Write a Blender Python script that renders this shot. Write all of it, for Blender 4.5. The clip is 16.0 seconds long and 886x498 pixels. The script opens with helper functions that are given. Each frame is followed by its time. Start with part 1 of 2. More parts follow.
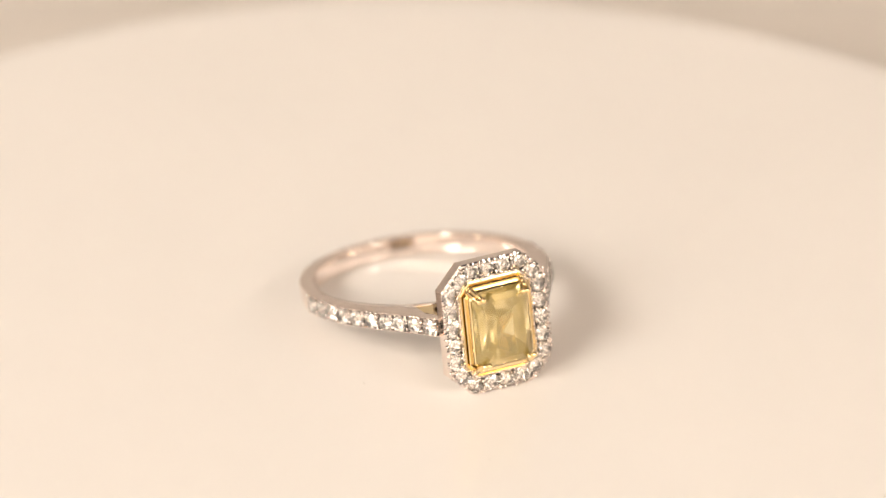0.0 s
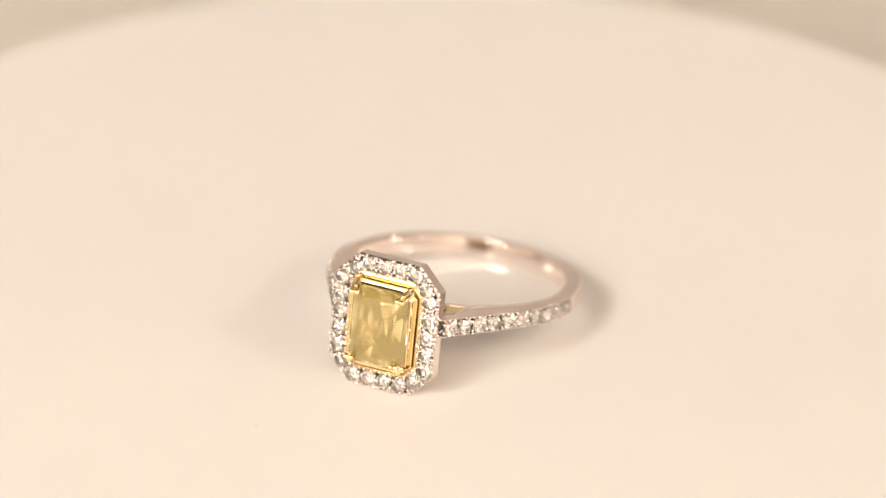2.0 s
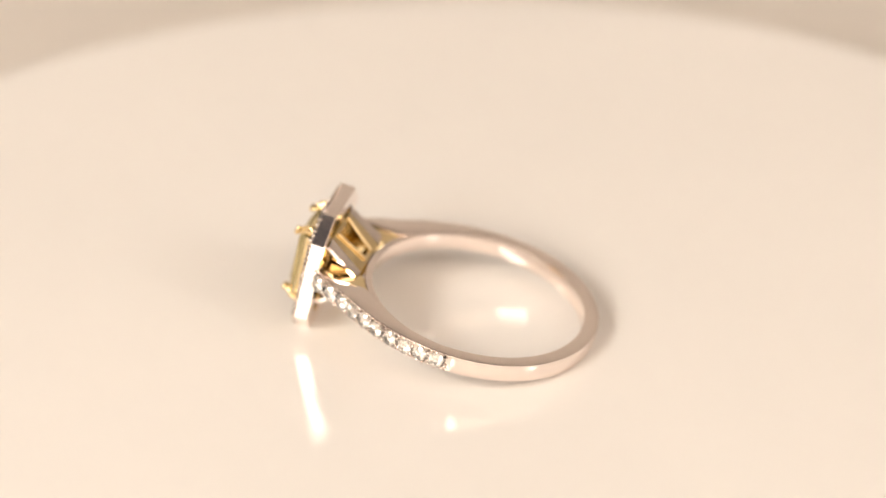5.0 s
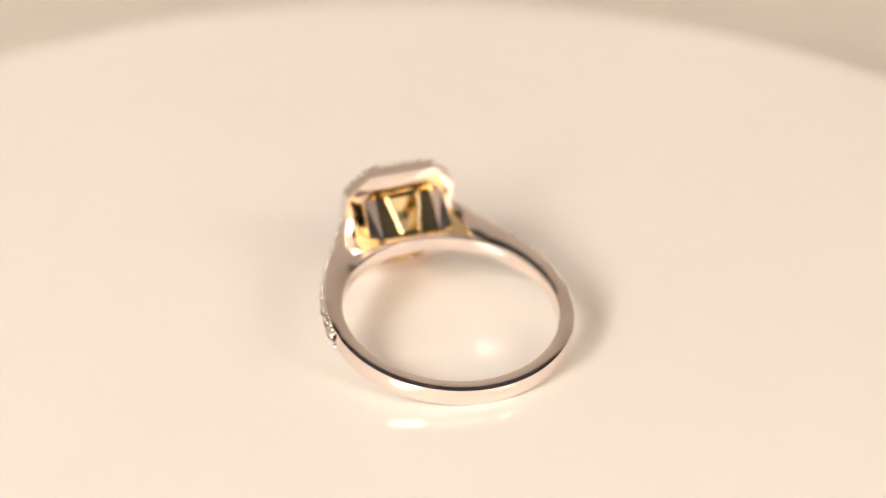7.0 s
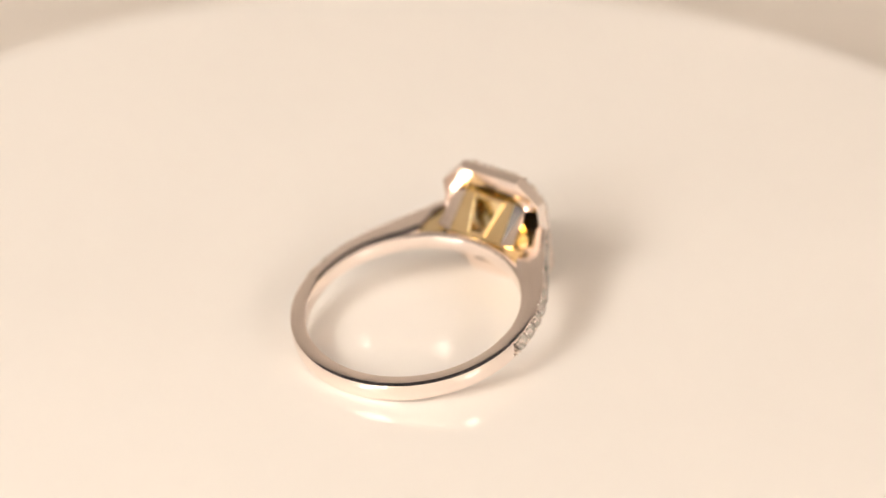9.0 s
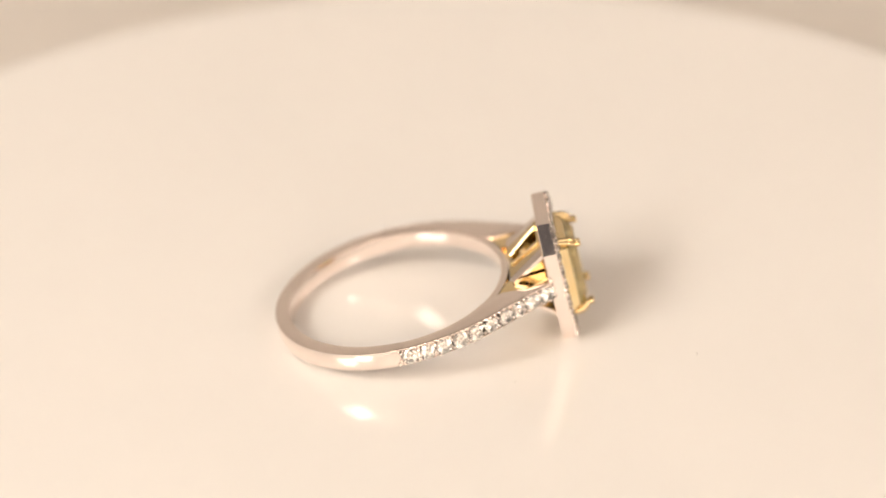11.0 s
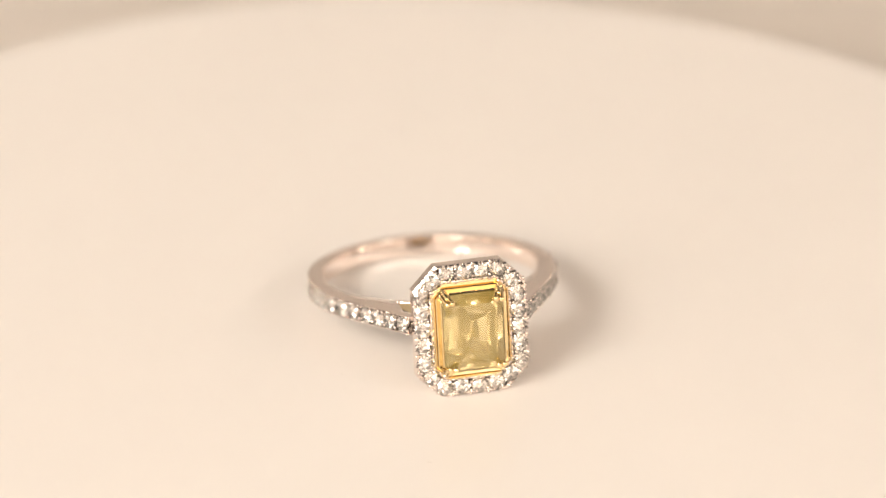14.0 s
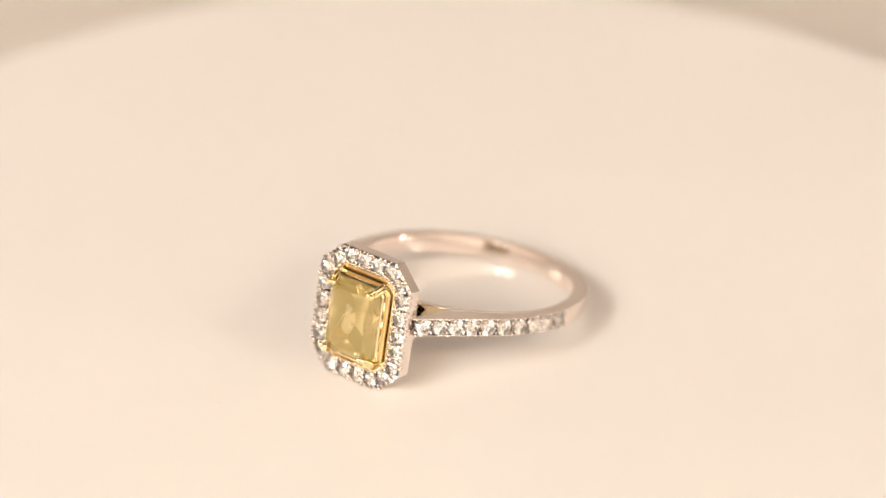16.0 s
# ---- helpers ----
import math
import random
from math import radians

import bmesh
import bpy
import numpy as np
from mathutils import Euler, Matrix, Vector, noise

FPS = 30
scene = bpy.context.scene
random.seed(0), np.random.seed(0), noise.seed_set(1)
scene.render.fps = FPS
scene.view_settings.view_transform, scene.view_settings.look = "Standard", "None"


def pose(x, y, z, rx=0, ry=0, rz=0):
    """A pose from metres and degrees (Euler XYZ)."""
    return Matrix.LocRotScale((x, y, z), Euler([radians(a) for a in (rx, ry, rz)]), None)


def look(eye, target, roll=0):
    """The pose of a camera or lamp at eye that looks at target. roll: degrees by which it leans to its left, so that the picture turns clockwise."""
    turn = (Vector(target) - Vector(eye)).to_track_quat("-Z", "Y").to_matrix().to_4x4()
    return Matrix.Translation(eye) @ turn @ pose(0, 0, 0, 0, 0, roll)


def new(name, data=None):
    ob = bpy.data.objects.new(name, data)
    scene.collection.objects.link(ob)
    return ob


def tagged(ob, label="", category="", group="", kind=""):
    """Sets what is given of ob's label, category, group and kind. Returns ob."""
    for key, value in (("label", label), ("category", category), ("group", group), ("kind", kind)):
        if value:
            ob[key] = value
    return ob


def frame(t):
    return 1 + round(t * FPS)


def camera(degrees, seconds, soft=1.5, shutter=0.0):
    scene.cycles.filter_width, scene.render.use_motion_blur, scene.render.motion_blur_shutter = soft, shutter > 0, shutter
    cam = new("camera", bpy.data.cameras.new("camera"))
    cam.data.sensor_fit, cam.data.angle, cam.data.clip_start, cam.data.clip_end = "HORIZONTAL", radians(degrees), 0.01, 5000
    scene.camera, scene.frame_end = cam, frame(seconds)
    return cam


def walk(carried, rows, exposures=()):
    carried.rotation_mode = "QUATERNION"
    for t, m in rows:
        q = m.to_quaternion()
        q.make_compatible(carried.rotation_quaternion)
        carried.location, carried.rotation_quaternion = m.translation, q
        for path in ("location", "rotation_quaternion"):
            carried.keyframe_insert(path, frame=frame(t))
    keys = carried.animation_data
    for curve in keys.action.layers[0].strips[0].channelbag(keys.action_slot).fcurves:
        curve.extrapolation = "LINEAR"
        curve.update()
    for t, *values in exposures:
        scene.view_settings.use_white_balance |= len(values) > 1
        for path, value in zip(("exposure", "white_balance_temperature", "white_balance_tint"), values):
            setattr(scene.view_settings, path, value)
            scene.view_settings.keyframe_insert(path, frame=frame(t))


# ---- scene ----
MM = 0.001
PERIOD = 13.525            # seconds for one turn of the turntable

# ---- camera: stands still, a long macro lens tilted down 28.8 degrees ----
cam = camera(9.607, 16.0, soft=1.5)
AIM = Vector((0.39 * MM, 0.0, 7.12 * MM))
EYE = AIM + Vector((0.0, -0.42 * math.cos(radians(28.83)), 0.42 * math.sin(radians(28.83))))
cam.data.dof.use_dof = True
cam.data.dof.focus_distance = 0.412
cam.data.dof.aperture_fstop = 16.5
walk(cam, [(0.0, look(EYE, AIM)), (16.0, look(EYE, AIM))], exposures=[(0.0, 0.165), (16.0, 0.165)])

# ---- light: warm soft boxes of a product table, in an added unseen room ----
world = bpy.data.worlds.new("world")
scene.world = world
world.use_nodes = True
world.node_tree.nodes["Background"].inputs[0].default_value = (1.0, 0.84, 0.68, 1)
world.node_tree.nodes["Background"].inputs[1].default_value = 0.3


def area_lamp(name, eye, target, watts, sx, sy, colour):
    data = bpy.data.lights.new(name, "AREA")
    data.shape, data.size, data.size_y, data.energy, data.color = "RECTANGLE", sx, sy, watts, colour
    ob = new(name, data)
    ob.matrix_world = look(eye, target)
    return ob


WARM = (1.0, 0.935, 0.825)
AMBER = (1.0, 0.80, 0.64)
area_lamp("softbox_key", (-0.47, -0.41, 0.49), (0, 0, 0), 2.6, 0.20, 0.20, WARM)
area_lamp("softbox_fill", (0.54, -0.40, 0.42), (0, 0, 0), 0.9, 0.16, 0.16, WARM)
# a lamp head in front of the table, beside the camera
area_lamp("lamp_head", (-0.50, -0.80, 0.47), (0, 0, 0), 3.6, 0.24, 0.24, WARM)
# added lamp without a seen source: lights the white wall to raise the ambient
area_lamp("added_bounce_south", (0.0, -0.50, 0.92), (0, -1.05, 0.68), 24.0, 1.6, 0.08, AMBER)


# ---- materials ----
def material(name):
    m = bpy.data.materials.new(name)
    m.use_nodes = True
    return m, m.node_tree.nodes, m.node_tree.links, m.node_tree.nodes["Principled BSDF"]


def noise_node(nodes, links, scale, detail=4.0):
    co = nodes.new("ShaderNodeTexCoord")
    n = nodes.new("ShaderNodeTexNoise")
    n.inputs["Scale"].default_value = scale
    n.inputs["Detail"].default_value = detail
    links.new(co.outputs["Object"], n.inputs["Vector"])
    return n


def ramp_node(nodes, links, source, low, high, a=0.35, b=0.65):
    r = nodes.new("ShaderNodeValToRGB")
    r.color_ramp.elements[0].position, r.color_ramp.elements[1].position = a, b
    r.color_ramp.elements[0].color, r.color_ramp.elements[1].color = (*low, 1), (*high, 1)
    links.new(source, r.inputs[0])
    return r


def bump_node(nodes, links, source, bsdf, strength, distance):
    b = nodes.new("ShaderNodeBump")
    b.inputs["Strength"].default_value, b.inputs["Distance"].default_value = strength, distance
    links.new(source, b.inputs["Height"])
    links.new(b.outputs[0], bsdf.inputs["Normal"])


def metal(name, low, high, rough_low, rough_high, scale):
    m, nodes, links, b = material(name)
    b.inputs["Metallic"].default_value = 1.0
    n = noise_node(nodes, links, scale)
    links.new(ramp_node(nodes, links, n.outputs[0], low, high).outputs[0], b.inputs["Base Color"])
    r = ramp_node(nodes, links, n.outputs[0], (rough_low,) * 3, (rough_high,) * 3)
    links.new(r.outputs[0], b.inputs["Roughness"])
    fine = noise_node(nodes, links, scale * 9)
    bump_node(nodes, links, fine.outputs[0], b, 0.05, 0.00002)
    return m


def gem(name, colour, ior, body, share):
    """Cut stone: clear glass, plus a diffuse share of its body colour added to brighten it."""
    m, nodes, links, b = material(name)
    g = nodes.new("ShaderNodeBsdfGlass")
    g.inputs["Color"].default_value, g.inputs["Roughness"].default_value, g.inputs["IOR"].default_value = (*colour, 1), 0.0, ior
    b.inputs["Base Color"].default_value, b.inputs["Roughness"].default_value = (*body, 1), 0.15
    mix = nodes.new("ShaderNodeMixShader")
    mix.inputs[0].default_value = share
    links.new(g.outputs[0], mix.inputs[1])
    links.new(b.outputs[0], mix.inputs[2])
    links.new(mix.outputs[0], nodes["Material Output"].inputs[0])
    return m


def painted(name, low, high, rough, scale, bump=0.1, distance=0.0002, coat=0.0):
    m, nodes, links, b = material(name)
    n = noise_node(nodes, links, scale)
    links.new(ramp_node(nodes, links, n.outputs[0], low, high).outputs[0], b.inputs["Base Color"])
    b.inputs["Roughness"].default_value = rough
    b.inputs["Coat Weight"].default_value = coat
    fine = noise_node(nodes, links, scale * 12)
    bump_node(nodes, links, fine.outputs[0], b, bump, distance)
    return m


WHITE_GOLD = metal("white_gold", (0.90, 0.81, 0.755), (0.93, 0.84, 0.785), 0.07, 0.12, 500)
BRIGHT_CUT = metal("bright_cut_white_gold", (0.72, 0.66, 0.62), (0.80, 0.74, 0.70), 0.06, 0.12, 900)
YELLOW_GOLD = metal("yellow_gold", (0.88, 0.70, 0.39), (0.92, 0.76, 0.46), 0.05, 0.11, 500)
DIAMOND = gem("colourless_diamond", (0.955, 0.95, 0.94), 2.42, (0.90, 0.90, 0.89), 0.02)
YELLOW_DIAMOND = gem("yellow_diamond", (1.0, 0.962, 0.845), 2.42, (1.0, 0.77, 0.22), 0.18)
ACRYLIC = painted("white_acrylic", (0.83, 0.80, 0.775), (0.85, 0.82, 0.795), 0.16, 25, 0.015, 0.00003)
TABLE_TOP = painted("cream_table_laminate", (0.66, 0.61, 0.56), (0.72, 0.67, 0.62), 0.45, 9)
WALL_PAINT = painted("white_wall_paint", (0.80, 0.78, 0.755), (0.84, 0.82, 0.795), 0.8, 5)
GREY_PAINT = painted("grey_wall_paint", (0.56, 0.54, 0.52), (0.60, 0.58, 0.56), 0.8, 5)
SIDE_PAINT = painted("pale_grey_wall_paint", (0.76, 0.74, 0.715), (0.80, 0.78, 0.755), 0.8, 5)
CEILING_PAINT = painted("dark_ceiling_paint", (0.055, 0.062, 0.082), (0.07, 0.078, 0.10), 0.85, 5)
FLOOR_BOARD = painted("grey_brown_floor", (0.20, 0.16, 0.13), (0.28, 0.23, 0.19), 0.55, 4)


# ---- mesh helpers ----
def mesh_object(name, bm, mat, smooth=False):
    bmesh.ops.recalc_face_normals(bm, faces=bm.faces)
    me = bpy.data.meshes.new(name)
    bm.to_mesh(me)
    bm.free()
    me.materials.append(mat)
    if smooth:
        me.shade_smooth()
        me.set_sharp_from_angle(angle=radians(38))
    return new(name, me)


def part(name, bm, mat, parent, label="", smooth=False):
    ob = mesh_object(name, bm, mat, smooth)
    ob.parent = parent
    if label:
        tagged(ob, label)
    return ob


def shared(name, me, parent, m):
    ob = new(name, me)
    ob.parent = parent
    ob.matrix_basis = m
    return ob


def loft(bm, loops, closed_ends=False, closed_round=False):
    rings = [[bm.verts.new(p) for p in loop] for loop in loops]
    n = len(rings[0])
    pairs = list(zip(rings, rings[1:]))
    if closed_round:
        pairs.append((rings[-1], rings[0]))
    for a, b in pairs:
        for i in range(n):
            j = (i + 1) % n
            bm.faces.new((a[i], a[j], b[j], b[i]))
    if closed_ends:
        bm.faces.new(rings[0][::-1])
        bm.faces.new(rings[-1])
    return rings


def box(bm, x0, x1, y0, y1, z0, z1):
    loft(bm, [[(x0, y0, z), (x1, y0, z), (x1, y1, z), (x0, y1, z)] for z in (z0, z1)], True)


def bevel_edges(bm, width, segments=2, angle=30):
    edges = [e for e in bm.edges if len(e.link_faces) == 2 and e.calc_face_angle(0) > radians(angle)]
    bmesh.ops.bevel(bm, geom=edges, offset=width, segments=segments, profile=0.6, affect="EDGES", clamp_overlap=True)


def bead(bm, centre, radius, rings=5, around=8):
    bmesh.ops.create_uvsphere(bm, u_segments=around, v_segments=rings, radius=radius, matrix=Matrix.Translation(centre))


def rod(bm, points, radii, sides=10):
    """A round bar through the points, with domed ends."""
    pts = [Vector(p) for p in points]
    loops = []
    for i, p in enumerate(pts):
        d = (pts[min(i + 1, len(pts) - 1)] - pts[max(i - 1, 0)]).normalized()
        a = d.orthogonal().normalized()
        b = d.cross(a)
        if loops:
            a = (last - d * last.dot(d)).normalized()
            b = d.cross(a)
        last = a
        loops.append([p + (a * math.cos(2 * math.pi * k / sides) + b * math.sin(2 * math.pi * k / sides)) * radii[i] for k in range(sides)])
    loft(bm, loops, True)
    bead(bm, pts[0], radii[0] * 0.99)
    bead(bm, pts[-1], radii[-1] * 0.99)


# ---- the room and the table ----
def slab(name, x0, x1, y0, y1, z0, z1, mat, label, category):
    bm = bmesh.new()
    box(bm, x0, x1, y0, y1, z0, z1)
    ob = mesh_object(name, bm, mat)
    return tagged(ob, label, category, kind="structure")


FLOOR_Z = -0.77
slab("floor", -1.25, 1.25, -1.1, 1.0, FLOOR_Z - 0.1, FLOOR_Z, FLOOR_BOARD, "plain grey-brown floor of the booth", "floor")
# unseen walls and ceiling, added and toned for what the metal and stones reflect
slab("ceiling", -1.25, 1.25, -1.1, 1.0, 1.60, 1.65, CEILING_PAINT, "unseen dark blue-grey ceiling, added for dark reflections", "ceiling")
slab("wall_north", -1.25, 1.25, 0.95, 1.0, FLOOR_Z, 1.60, GREY_PAINT, "unseen grey wall behind the table, added for reflections", "wall")
slab("wall_south", -1.25, 1.25, -1.1, -1.05, FLOOR_Z, 1.60, WALL_PAINT, "unseen white wall, added to bounce light", "wall")
slab("wall_west", -1.25, -1.20, -1.05, 0.95, FLOOR_Z, 1.60, SIDE_PAINT, "unseen pale grey side wall, added for reflections", "wall")
slab("wall_east", 1.20, 1.25, -1.05, 0.95, FLOOR_Z, 1.60, SIDE_PAINT, "unseen pale grey side wall, added for reflections", "wall")

DISC_HEIGHT = 12.0 * MM


def build_table():
    table = new("table")
    table.location = (0, 0, FLOOR_Z)
    top = -DISC_HEIGHT - FLOOR_Z
    bm = bmesh.new()
    box(bm, -0.9, 0.9, -0.8, 0.9, top - 0.03, top)
    bevel_edges(bm, 0.003)
    part("tabletop", bm, TABLE_TOP, table)
    for x in (-0.82, 0.82):
        for y in (-0.72, 0.82):
            bm = bmesh.new()
            box(bm, x - 0.025, x + 0.025, y - 0.025, y + 0.025, 0, top - 0.03)
            bevel_edges(bm, 0.002)
            part("leg", bm, TABLE_TOP, table)
    tagged(table, "cream laminate table under the round turntable", "table")


build_table()


def build_turntable():
    """A white disc, very slightly oval, with a rounded rim."""
    n = 240

    def radius(a):
        return (62.0 + 0.33 * math.cos(a) + 0.41 * math.sin(a) + 0.19 * math.cos(2 * a) - 1.75 * math.sin(2 * a)) * MM

    def loop(inset, z):
        return [((radius(2 * math.pi * k / n) - inset) * math.cos(2 * math.pi * k / n), (radius(2 * math.pi * k / n) - inset) * math.sin(2 * math.pi * k / n), z) for k in range(n)]

    turntable = new("turntable")
    turntable.location = (0, 0, -DISC_HEIGHT)
    h = DISC_HEIGHT
    bm = bmesh.new()
    loops = [loop(1.0 * MM, 0), loop(0.3 * MM, 0.3 * MM)]
    for k in range(7):
        a = k / 6 * math.pi / 2
        loops.append(loop(1.5 * MM * (1 - math.cos(a)), h - 1.5 * MM * (1 - math.sin(a))))
    loft(bm, loops, True)
    part("disc", bm, ACRYLIC, turntable, smooth=False)
    # two specks of dust on the surface
    for x, y, r in ((-9.0, -5.9, 0.042), (-4.75, -20.5, 0.04)):
        bm = bmesh.new()
        bead(bm, (x * MM, y * MM, h + 0.3 * r * MM), r * MM, 4, 6)
        part("dust_speck", bm, FLOOR_BOARD, turntable, "tiny dark speck of dust")
    tagged(turntable, "round white glossy turntable disc carrying the ring", "turntable")
    return turntable


turntable = build_turntable()


# ---- the ring: local millimetres, finger axis z, head towards -y ----
ring = new("diamond_ring")
ring.rotation_mode = "QUATERNION"
SEAT = pose(0.025, 3.281, 7.12 - 4.247 + 0.0, 0, 0, 2.6) @ pose(0, 0, 0, -12.53, 0, 0)
LOCAL = Matrix.Scale(MM, 4) @ SEAT      # ring millimetres to the thing's metres


def ring_part(name, bm, mat, parent, label="", smooth=False):
    bmesh.ops.transform(bm, matrix=LOCAL, verts=bm.verts)
    return part(name, bm, mat, parent, label, smooth)


HX, HZ, HC = 4.52, 5.34, -0.49        # half width and half height of the halo, its centre in z
FRONT, BACK = -13.42, -12.22          # faces of the halo
WX, WZ = 3.05, 3.85                   # half window
HEAD_X = 0.06


def octagon(hx, hz, cut, y, cx=HEAD_X, cz=HC):
    c = cut
    pts = [(hx, hz - c), (hx - c, hz), (-hx + c, hz), (-hx, hz - c), (-hx, -hz + c), (-hx + c, -hz), (hx - c, -hz), (hx, -hz + c)]
    return [(cx + x, y, cz + z) for x, z in pts]


def smooth_path(points, count):
    """Catmull-Rom through the points."""
    p = [Vector(q) for q in points]
    p = [p[0] * 2 - p[1], *p, p[-1] * 2 - p[-2]]
    out = []
    spans = len(p) - 3
    for k in range(count + 1):
        s = k / count * spans
        i = min(int(s), spans - 1)
        t = s - i
        a, b, c, d = p[i:i + 4]
        out.append(0.5 * ((2 * b) + (c - a) * t + (2 * a - 5 * b + 4 * c - d) * t * t + (3 * b - a - 3 * c + d) * t ** 3))
    return out


def section(inner, outer, half, crown=0.0, corner=0.16):
    """Rounded cross section: pairs of (distance outwards, z)."""
    c = corner
    pts = [(inner, -half + c), (inner + c * 0.3, -half + c * 0.3), (inner + c, -half), (outer - c, -half), (outer - c * 0.3, -half + c * 0.3)]
    pts += [(outer + crown * (1 - (z / (half - c)) ** 2), z) for z in (-half + c, -half / 2, 0, half / 2, half - c)]
    pts += [(outer - c * 0.3, half - c * 0.3), (outer - c, half), (inner + c, half), (inner + c * 0.3, half - c * 0.3), (inner, half - c)]
    return pts


BAND_IN, BAND_OUT, HALF = 8.66, 9.83, 0.74


def build_band():
    bm = bmesh.new()
    loops = []
    n = 220
    for k in range(n):
        a = 2 * math.pi * k / n
        head = -math.sin(a)                                # 1 under the head
        f = min(1.0, max(0.0, (head + 0.10) / 0.26))
        f = f * f * (3 - 2 * f)
        outer = BAND_OUT - 0.62 * f
        half = HALF - 0.10 * f
        sec = section(BAND_IN, outer, half, 0.06 * (1 - f), 0.035)
        loops.append([(r * math.cos(a), r * math.sin(a), z) for r, z in sec])
    loft(bm, loops, closed_round=True)
    return ring_part("band", bm, WHITE_GOLD, ring, "polished white gold band", True)


SHOULDER = [(8.75, 3.6), (9.25, 2.2), (9.47, 0.6), (9.47, -1.2), (9.02, -3.75), (8.05, -6.12), (6.80, -8.3), (5.55, -10.4), (4.35, -12.45)]


def shoulder_frames(side, count):
    pts = smooth_path([(side * x, y, 0) for x, y in SHOULDER], count)
    out = []
    for i, p in enumerate(pts):
        d = (pts[min(i + 1, count)] - pts[max(i - 1, 0)]).normalized()
        nrm = Vector((d.y, -d.x, 0)) * (-side)
        if nrm.x * side < 0:
            nrm = -nrm
        out.append((p, d, nrm))
    return out


def build_shoulder(side):
    bm = bmesh.new()
    loops = []
    fr = shoulder_frames(side, 80)
    for i, (p, d, nrm) in enumerate(fr):
        lead = max(0.0, min(1.0, (2.3 - p.y) / 0.9))
        # the shoulder is solid down to the finger hole until it parts from the bridge
        reach = -p.dot(nrm) + math.sqrt(max(0.0, p.dot(nrm) ** 2 - p.length_squared + 8.72 ** 2))
        depth = -reach if p.dot(nrm) ** 2 > p.length_squared - 8.72 ** 2 else 2.0
        part_off = min(1.0, max(0.0, (-p.y - 9.3) / 1.6))
        depth = max(0.55, min(depth, 1.9)) * (1 - part_off) + 0.62 * part_off
        sec = section(-depth, 0.15 + 0.18 * lead, HALF - 0.012 + 0.022 * max(0.0, min(1.0, (2.6 - p.y) / 3.5)), -0.40 * max(0.0, min(1.0, (1.2 - p.y) / 0.4)), 0.08)
        loops.append([p + nrm * a + Vector((0, 0, z)) for a, z in sec])
    loft(bm, loops, True)
    return ring_part("shoulder", bm, WHITE_GOLD, ring, "white gold cathedral shoulder set with small diamonds", True)


def brilliant_mesh(name, r, mat):
    """A round brilliant of radius r: table towards +z, girdle at z = 0."""
    bm = bmesh.new()
    pts = []
    for k in range(8):
        a = math.pi / 4 * k
        pts.append((0.56 * r * math.cos(a), 0.56 * r * math.sin(a), 0.33 * r))
        b = a + math.pi / 8
        pts.append((0.80 * r * math.cos(b), 0.80 * r * math.sin(b), 0.20 * r))
        pts.append((0.52 * r * math.cos(b), 0.52 * r * math.sin(b), -0.47 * r))
    for k in range(16):
        a = math.pi / 8 * k
        for z in (0.02, -0.02):
            pts.append((r * math.cos(a), r * math.sin(a), z * r))
    pts.append((0, 0, -0.86 * r))
    bmesh.ops.convex_hull(bm, input=[bm.verts.new(p) for p in pts])
    bmesh.ops.recalc_face_normals(bm, faces=bm.faces)
    bm.transform(Matrix.Scale(MM, 4))
    me = bpy.data.meshes.new(name)
    bm.to_mesh(me)
    bm.free()
    me.materials.append(mat)
    return me


PAVE_STONE = brilliant_mesh("pave_diamond", 0.655, DIAMOND)
HALO_STONE = brilliant_mesh("halo_diamond", 0.69, DIAMOND)


def set_stone(name, me, parent, centre, out, spin):
    """Centre and direction in ring millimetres."""
    o = Vector(out).normalized()
    turn = o.to_track_quat("Z", "Y").to_matrix().to_4x4()
    m = SEAT @ Matrix.Translation(centre) @ turn @ pose(0, 0, 0, 0, 0, spin)
    m.translation = m.translation * MM
    return shared(name, me, parent, m)


def build_pave(side, shoulder):
    """Nine diamonds along a shoulder, between two rows of grains."""
    rnd = random.Random(5 + side)
    fr = shoulder_frames(side, 240)
    length = [0.0]
    for (p, _, _), (q, _, _) in zip(fr, fr[1:]):
        length.append(length[-1] + (q - p).length)

    def at(s):
        i = min(range(len(length)), key=lambda k: abs(length[k] - s))
        return fr[i]

    end = length[-1] - 0.55
    pitch = 1.37
    grains = bmesh.new()
    seats = bmesh.new()
    for k in range(10):
        p, d, nrm = at(end - 0.35 - k * pitch)
        tip = (nrm + Vector((0, 0, rnd.uniform(-0.09, 0.09))) + d * rnd.uniform(-0.08, 0.08))
        set_stone("pave_diamond", PAVE_STONE, shoulder, p + nrm * 0.44, tip, rnd.uniform(0, 45))
    steps = 30
    for k in range(steps + 1):
        p, d, nrm = at(end + 0.2 - k * (10 * pitch) / steps)
        for z in (-0.66, 0.66):
            bead(grains, p + nrm * rnd.uniform(0.34, 0.44) + d * rnd.uniform(-0.07, 0.07) + Vector((0, 0, z * rnd.uniform(0.94, 1.03))), rnd.uniform(0.08, 0.145), 5, 8)
    for k in range(11):
        p, d, nrm = at(end + 0.33 - k * pitch)
        for z in (-0.36, 0.36):
            bead(grains, p + nrm * 0.46 + Vector((0, 0, z)), rnd.uniform(0.11, 0.14), 5, 8)
    ob = ring_part("grain", grains, BRIGHT_CUT, shoulder, "raised white gold setting grains", True)
    tagged(ob, kind="stuff")


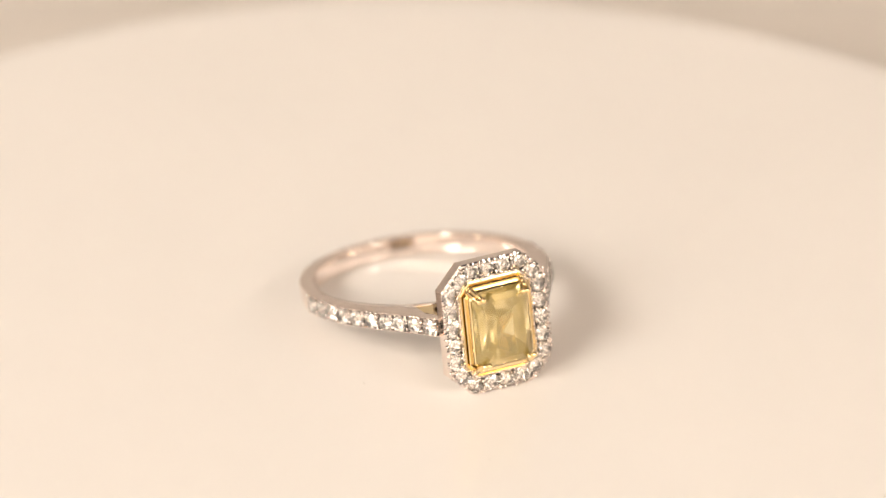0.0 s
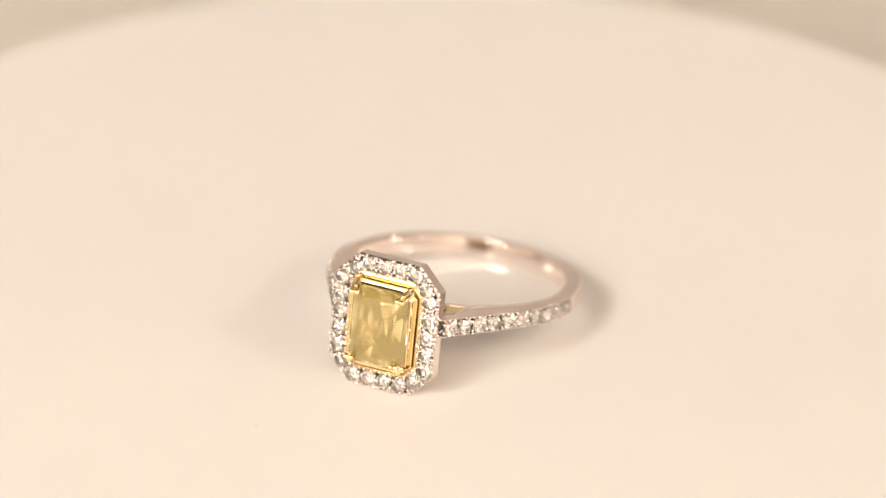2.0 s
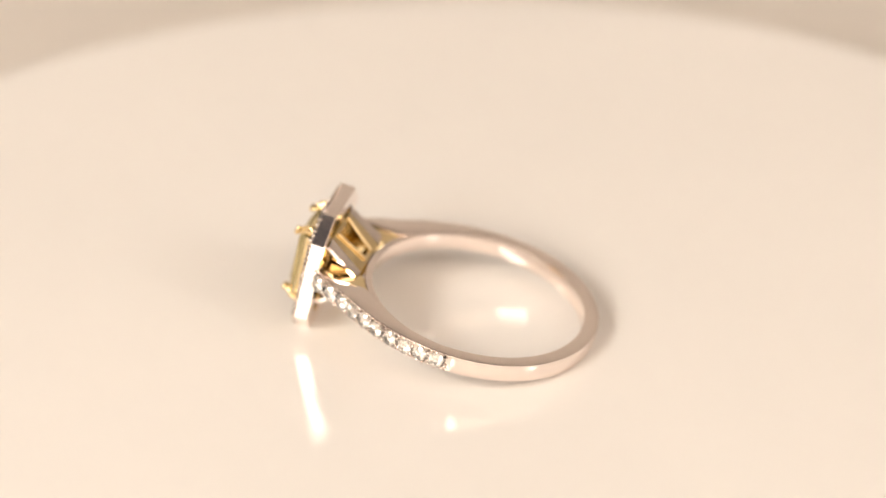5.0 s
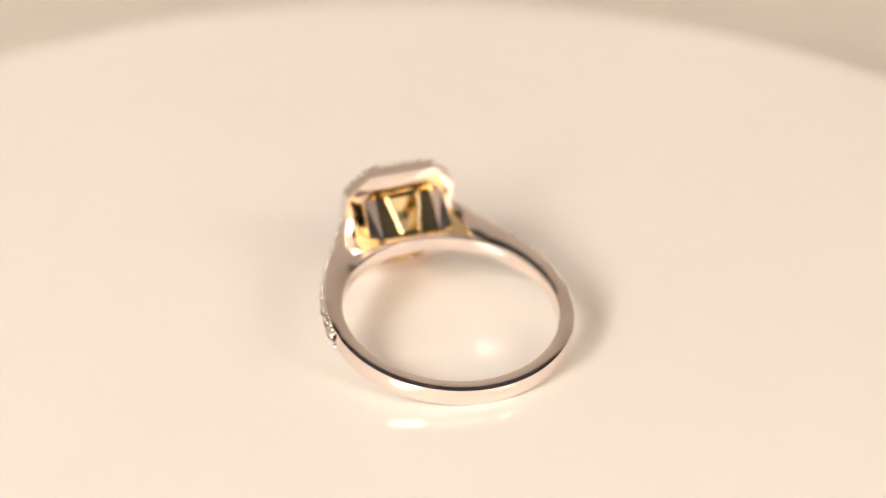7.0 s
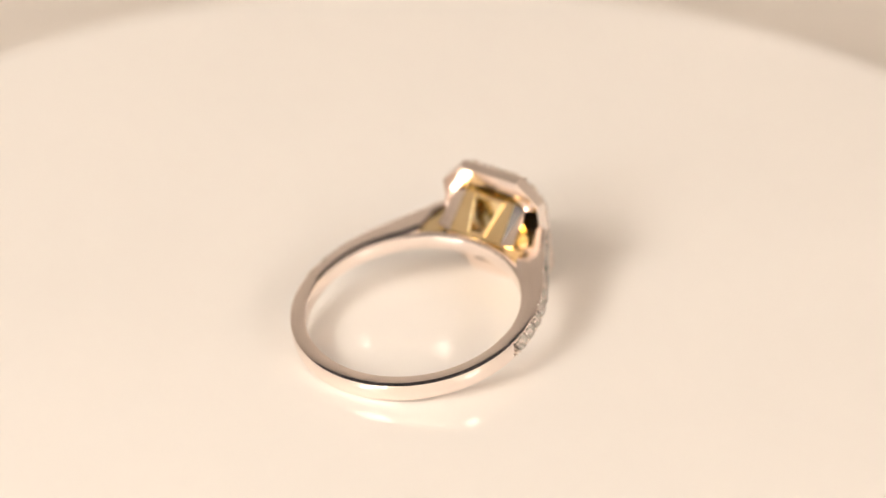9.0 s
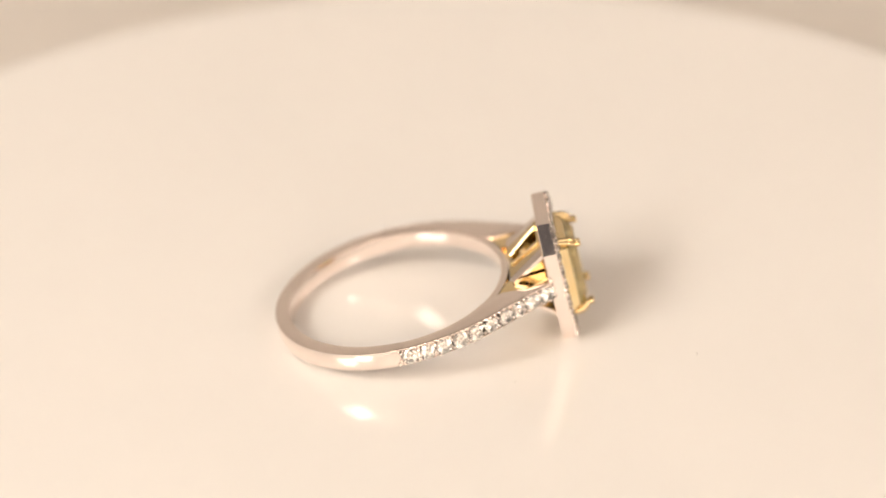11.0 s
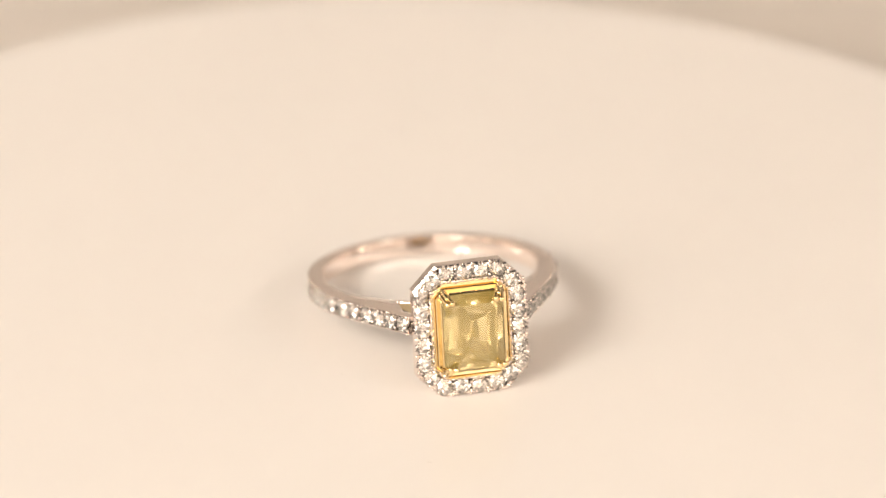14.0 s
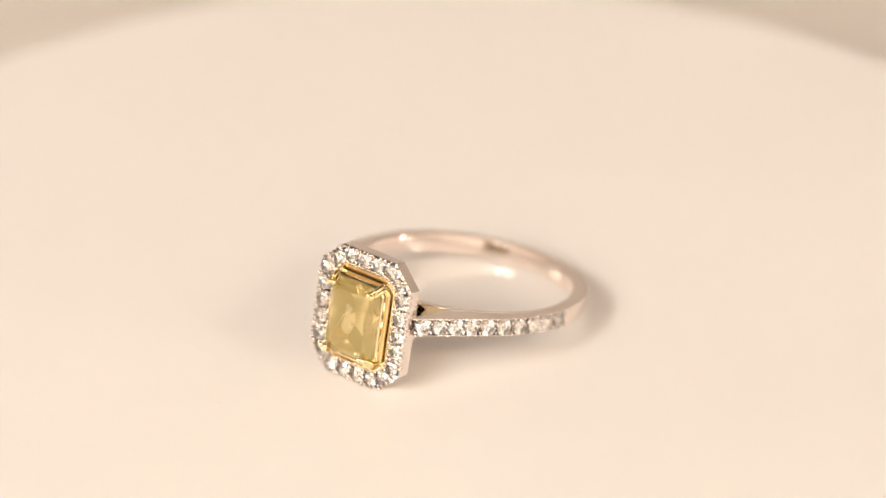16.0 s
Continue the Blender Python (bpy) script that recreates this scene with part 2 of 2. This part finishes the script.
def build_halo():
    bm = bmesh.new()
    cut, icut = 1.85, 0.95
    loops = [octagon(HX - 0.05, HZ - 0.05, cut, BACK), octagon(HX, HZ, cut, BACK - 0.06), octagon(HX, HZ, cut, FRONT + 0.12), octagon(HX - 0.10, HZ - 0.10, cut, FRONT),
             octagon(HX - 0.22, HZ - 0.22, cut - 0.05, FRONT + 0.02), octagon(HX - 0.75, HZ - 0.75, cut - 0.3, FRONT + 0.80), octagon(WX + 0.20, WZ + 0.20, icut + 0.1, FRONT + 0.02),
             octagon(WX + 0.06, WZ + 0.06, icut, FRONT), octagon(WX, WZ, icut, FRONT + 0.1), octagon(WX + 0.05, WZ + 0.05, icut, BACK - 0.25), octagon(WX + 0.16, WZ + 0.16, icut + 0.03, BACK)]
    loft(bm, loops, closed_round=True)
    halo = ring_part("halo_frame", bm, WHITE_GOLD, ring, "octagonal white gold halo frame")
    # stones along the middle line of the frame
    mid = [Vector(p) for p in octagon((HX + WX) / 2 + 0.06, (HZ + WZ) / 2 + 0.06, 1.5, FRONT + 0.0)]
    rnd = random.Random(3)
    grains = bmesh.new()
    total = []
    for i in range(8):
        total.append((mid[(i + 1) % 8] - mid[i]).length)
    per = sum(total)

    def along(s):
        s %= per
        for i in range(8):
            if s <= total[i]:
                return mid[i].lerp(mid[(i + 1) % 8], s / total[i]), (mid[(i + 1) % 8] - mid[i]).normalized()
            s -= total[i]
        return mid[0], Vector((1, 0, 0))

    count = 22
    for k in range(count):
        c, d = along((k + 0.5) * per / count)
        set_stone("halo_diamond", HALO_STONE, halo, c + Vector((0, 0.02, 0)), (rnd.uniform(-0.12, 0.12), -1, rnd.uniform(-0.12, 0.12)), rnd.uniform(0, 45))
        c, d = along(k * per / count)
        o = d.cross(Vector((0, -1, 0)))
        for s in (-0.66, -0.36, 0.36, 0.66):
            bead(grains, c + o * (s + rnd.uniform(-0.05, 0.05)) + d * rnd.uniform(-0.05, 0.05) + Vector((0, -0.08, 0)), rnd.uniform(0.11, 0.15), 5, 8)
        # outer claws folded over the edge of the frame, uneven in size
        for f in (0.0, 0.34, 0.66):
            c, d = along((k + f + rnd.uniform(-0.06, 0.06)) * per / count)
            o = d.cross(Vector((0, -1, 0)))
            if o.dot(c - Vector((HEAD_X, c.y, HC))) < 0:
                o = -o
            r = rnd.uniform(0.08, 0.14)
            rod(grains, [c + o * 0.71 + Vector((0, rnd.uniform(0.06, 0.18), 0)), c + o * 0.69 + Vector((0, 0.0, 0)), c + o * rnd.uniform(0.50, 0.60) + Vector((0, -0.10, 0))], [r * 0.7, r, r * 0.9], 6)
            if f:
                bead(grains, c - o * rnd.uniform(0.62, 0.72) + Vector((0, -0.05, 0)), rnd.uniform(0.07, 0.12), 5, 8)
    tagged(ring_part("grain", grains, BRIGHT_CUT, halo, "raised white gold setting grains", True), kind="stuff")
    return halo


GX, GZ, GCUT = 2.44, 3.14, 0.54       # girdle of the centre stone
GIRDLE = -14.22


def outline_points(hx, hz, cut, y, per_side):
    """Points spread along the sides of an octagon."""
    corners = [Vector(p) for p in octagon(hx, hz, cut, y)]
    out = []
    for i in range(8):
        p, q = corners[i], corners[(i + 1) % 8]
        n = per_side if (q - p).length > 2.0 * cut else 1
        out += [p.lerp(q, k / n) for k in range(n)]
    return out


def build_centre_stone():
    """Radiant cut: brilliant facets in crown and pavilion over a cropped rectangle."""
    bm = bmesh.new()
    rnd = random.Random(11)
    deep = 2.25
    pts = octagon(GX, GZ, GCUT, GIRDLE + 0.06) + octagon(GX, GZ, GCUT, GIRDLE - 0.06)
    pts += octagon(1.70, 2.38, 0.46, GIRDLE - 0.70)
    # crown: a star of points between girdle and table
    for sx in (1, -1):
        for z in (-1.55, 0.0, 1.55):
            pts.append((HEAD_X + sx * 2.17, GIRDLE - 0.40, HC + z))
        for x in (-1.0, 0.0, 1.0):
            pts.append((HEAD_X + x, GIRDLE - 0.41, HC + sx * 2.86))
        for sz in (1, -1):
            pts.append((HEAD_X + sx * 1.93, GIRDLE - 0.44, HC + sz * 2.62))
    # pavilion: two rows of points down to a short keel
    for row, (s, d, n) in enumerate(((0.79, 0.30, 3), (0.45, 0.675, 2))):
        for k, p in enumerate(outline_points(GX * s, 0.62 * (1 - s) + GZ * s, GCUT * (0.7 + s), 0.0, n)):
            lift = 0.045 * deep * (-1) ** k + rnd.uniform(-0.02, 0.02)
            pts.append((p[0], GIRDLE + 0.06 + deep * d + lift, p[2]))
    pts += [(HEAD_X, GIRDLE + 0.06 + deep, HC - 0.55), (HEAD_X, GIRDLE + 0.06 + deep, HC + 0.55)]
    bmesh.ops.convex_hull(bm, input=[bm.verts.new(p) for p in pts])
    loose = [v for v in bm.verts if not v.link_faces]
    bmesh.ops.delete(bm, geom=loose, context="VERTS")
    return ring_part("centre_stone", bm, YELLOW_DIAMOND, ring, "yellow radiant-cut diamond with cropped corners")


def build_bezel():
    """The yellow gold cup between halo and stone."""
    bm = bmesh.new()
    loops = [octagon(WX + 0.03, WZ + 0.03, 0.95, FRONT + 0.1), octagon(WX + 0.03, WZ + 0.03, 0.95, FRONT - 0.08), octagon(WX - 0.04, WZ - 0.04, 0.92, FRONT - 0.11), octagon(WX - 0.08, WZ - 0.08, 0.9, FRONT - 0.05), octagon(WX - 0.14, WZ - 0.14, 0.86, FRONT + 0.12),
             octagon(GX + 0.42, GZ + 0.48, 0.80, FRONT + 0.10), octagon(GX + 0.40, GZ + 0.46, 0.78, FRONT - 0.34), octagon(GX + 0.34, GZ + 0.38, 0.74, FRONT - 0.42), octagon(GX + 0.20, GZ + 0.22, 0.66, FRONT - 0.38), octagon(GX + 0.12, GZ + 0.12, 0.60, GIRDLE + 0.10), octagon(GX + 0.04, GZ + 0.04, 0.60, GIRDLE + 0.02), octagon(GX - 0.04, GZ - 0.04, 0.58, GIRDLE + 0.14)]
    # the inside of the cup follows the pavilion down to a small opening at the back
    for s in (0.86, 0.68, 0.50, 0.30):
        loops.append(octagon(GX * s + 0.08, 0.6 * (1 - s) + GZ * s + 0.08, 0.55 * s + 0.1, GIRDLE + 2.5 * (1 - s ** 1.2) + 0.28))
    loops += [octagon(GX * 0.30 + 0.2, GZ * 0.30 + 0.6, 0.32, GIRDLE + 2.22), octagon(2.1, 2.95, 0.6, FRONT + 0.75), octagon(WX - 0.02, WZ - 0.02, 0.9, FRONT + 0.65)]
    loft(bm, loops, closed_round=True)
    bezel = ring_part("bezel", bm, YELLOW_GOLD, ring, "yellow gold cup round the centre stone")
    # a row of small gold grains between cup and halo
    rnd = random.Random(8)
    rim = [Vector(p) for p in octagon(WX + 0.10, WZ + 0.10, 0.95, FRONT - 0.03)]
    bm = bmesh.new()
    for i in range(8):
        p, q = rim[i], rim[(i + 1) % 8]
        n = max(2, round((q - p).length / 0.40))
        for k in range(n):
            bead(bm, p.lerp(q, (k + rnd.uniform(-0.12, 0.12)) / n) + Vector((0, rnd.uniform(-0.04, 0.04), 0)), rnd.uniform(0.065, 0.095), 5, 8)
    tagged(ring_part("gold_grain", bm, YELLOW_GOLD, bezel, "row of small yellow gold grains", True), kind="stuff")
    return bezel


def build_prong(sx, sz):
    bm = bmesh.new()
    cx = HEAD_X - 0.03
    for out, off in ((0.0, 0.0), (-0.43, 0.04)):
        bx, bz = cx + sx * (2.44 + out), HC + sz * (3.10 + off)
        tx, tz = cx + sx * (2.17 + out), HC + sz * (2.67 + off)
        rod(bm, [(bx, FRONT + 0.2, bz + sz * 0.2), (bx, GIRDLE - 0.05, bz), (tx + sx * 0.10, GIRDLE - 0.48, tz + sz * 0.14), (tx, GIRDLE - 0.66, tz)], [0.18, 0.18, 0.17, 0.16], 12)
        bead(bm, (tx, GIRDLE - 0.88, tz), 0.245, 8, 12)
    rod(bm, [(cx + sx * 2.22, FRONT + 0.1, HC + sz * 3.36), (cx + sx * 2.18, GIRDLE - 0.1, HC + sz * 3.26), (cx + sx * 2.08, GIRDLE - 0.50, HC + sz * 3.06)], [0.24, 0.24, 0.17], 12)
    return ring_part("prong", bm, YELLOW_GOLD, ring, "double-tipped yellow gold claw", True)


def build_basket():
    """Gallery behind the head: two sloped gold plates, each with a tapered window, between white gold flanks."""
    y0, y1 = BACK + 0.05, -9.30
    for sz in (1, -1):
        ztop, zlow = HC * 0.6 + sz * 2.98, sz * 0.64

        def on_plate(x, f):
            """A point of the plate: f from 0 at the halo to 1 at the bridge."""
            return Vector((x, y0 + (y1 - y0) * f, ztop + (zlow - ztop) * f))

        depth = Vector((0, -0.20, -0.22 * sz))
        outer = [on_plate(-2.30, 0), on_plate(2.30, 0), on_plate(2.40, 1), on_plate(-2.40, 1)]
        hole = [on_plate(-1.38, 0.08), on_plate(1.38, 0.08), on_plate(0.78, 0.88), on_plate(-0.78, 0.88)]
        bm = bmesh.new()
        loft(bm, [outer, hole, [p + depth for p in hole], [p + depth for p in outer]], closed_round=True)
        plate = ring_part("gallery_plate", bm, YELLOW_GOLD, ring, "sloped yellow gold gallery plate with a tapered window")
        for sx in (1, -1):
            bm = bmesh.new()
            lift = Vector((0, 0.05, 0.06 * sz))
            rod(bm, [on_plate(sx * 1.32, 0.06) + lift, on_plate(sx * 0.74, 0.90) + lift], [0.15, 0.14], 12)
            ring_part("gallery_bar", bm, YELLOW_GOLD, plate, "slanting yellow gold bar beside the window", True)
            # white gold flank, folded outwards from the plate
            bm = bmesh.new()
            flank = [on_plate(sx * 2.34, 0.0), on_plate(sx * 3.30, 0.03) - Vector((0, 0, 0.15 * sz)), on_plate(sx * 3.55, 0.95) + Vector((0, 0, 0.05 * sz)), on_plate(sx * 2.44, 1.0)]
            loft(bm, [flank, [p + depth for p in flank]], True)
            bevel_edges(bm, 0.05, 1)
            ring_part("gallery_rail", bm, WHITE_GOLD, ring, "white gold flank beside the gallery plate")
    for sx in (1, -1):
        bm = bmesh.new()
        prof = [(y0, 2.15), (y1, 0.45), (y1, -0.45), (y0, -2.75)]
        loft(bm, [[(sx * (x + 0.12 * (y - y0)), y, z) for y, z in prof] for x in (2.02, 2.26)], True)
        ring_part("gallery_wall", bm, YELLOW_GOLD, ring, "yellow gold gallery side wall")
        bm = bmesh.new()
        prof = [(2.6, y0), (4.0, y0), (4.35, -10.6), (4.75, -9.2), (4.7, -7.9), (4.2, -8.3), (2.9, -8.9)]
        loft(bm, [[(sx * x, y, z) for x, y in prof] for z in (-0.60, 0.60)], True)
        bevel_edges(bm, 0.05, 1)
        ring_part("gallery_wing", bm, YELLOW_GOLD, ring, "yellow gold gallery wing under the shoulder")


build_band()
for side in (1, -1):
    build_pave(side, build_shoulder(side))
build_halo()
build_bezel()
build_centre_stone()
for sx in (1, -1):
    for sz in (1, -1):
        build_prong(sx, sz)
build_basket()
tagged(ring, "white gold ring with yellow radiant-cut diamond in diamond halo", "ring")


def motions():
    """The disc turns clockwise seen from above, and the ring rides on it."""
    spins = []
    t = 0.0
    while t <= 16.001:
        spins.append((t, -360.0 * (t - 0.9) / PERIOD))
        t += 0.5
    walk(turntable, [(t, pose(0, 0, -DISC_HEIGHT, 0, 0, a)) for t, a in spins])
    walk(ring, [(t, pose(0, 0, 0, 0, 0, a)) for t, a in spins])


motions()
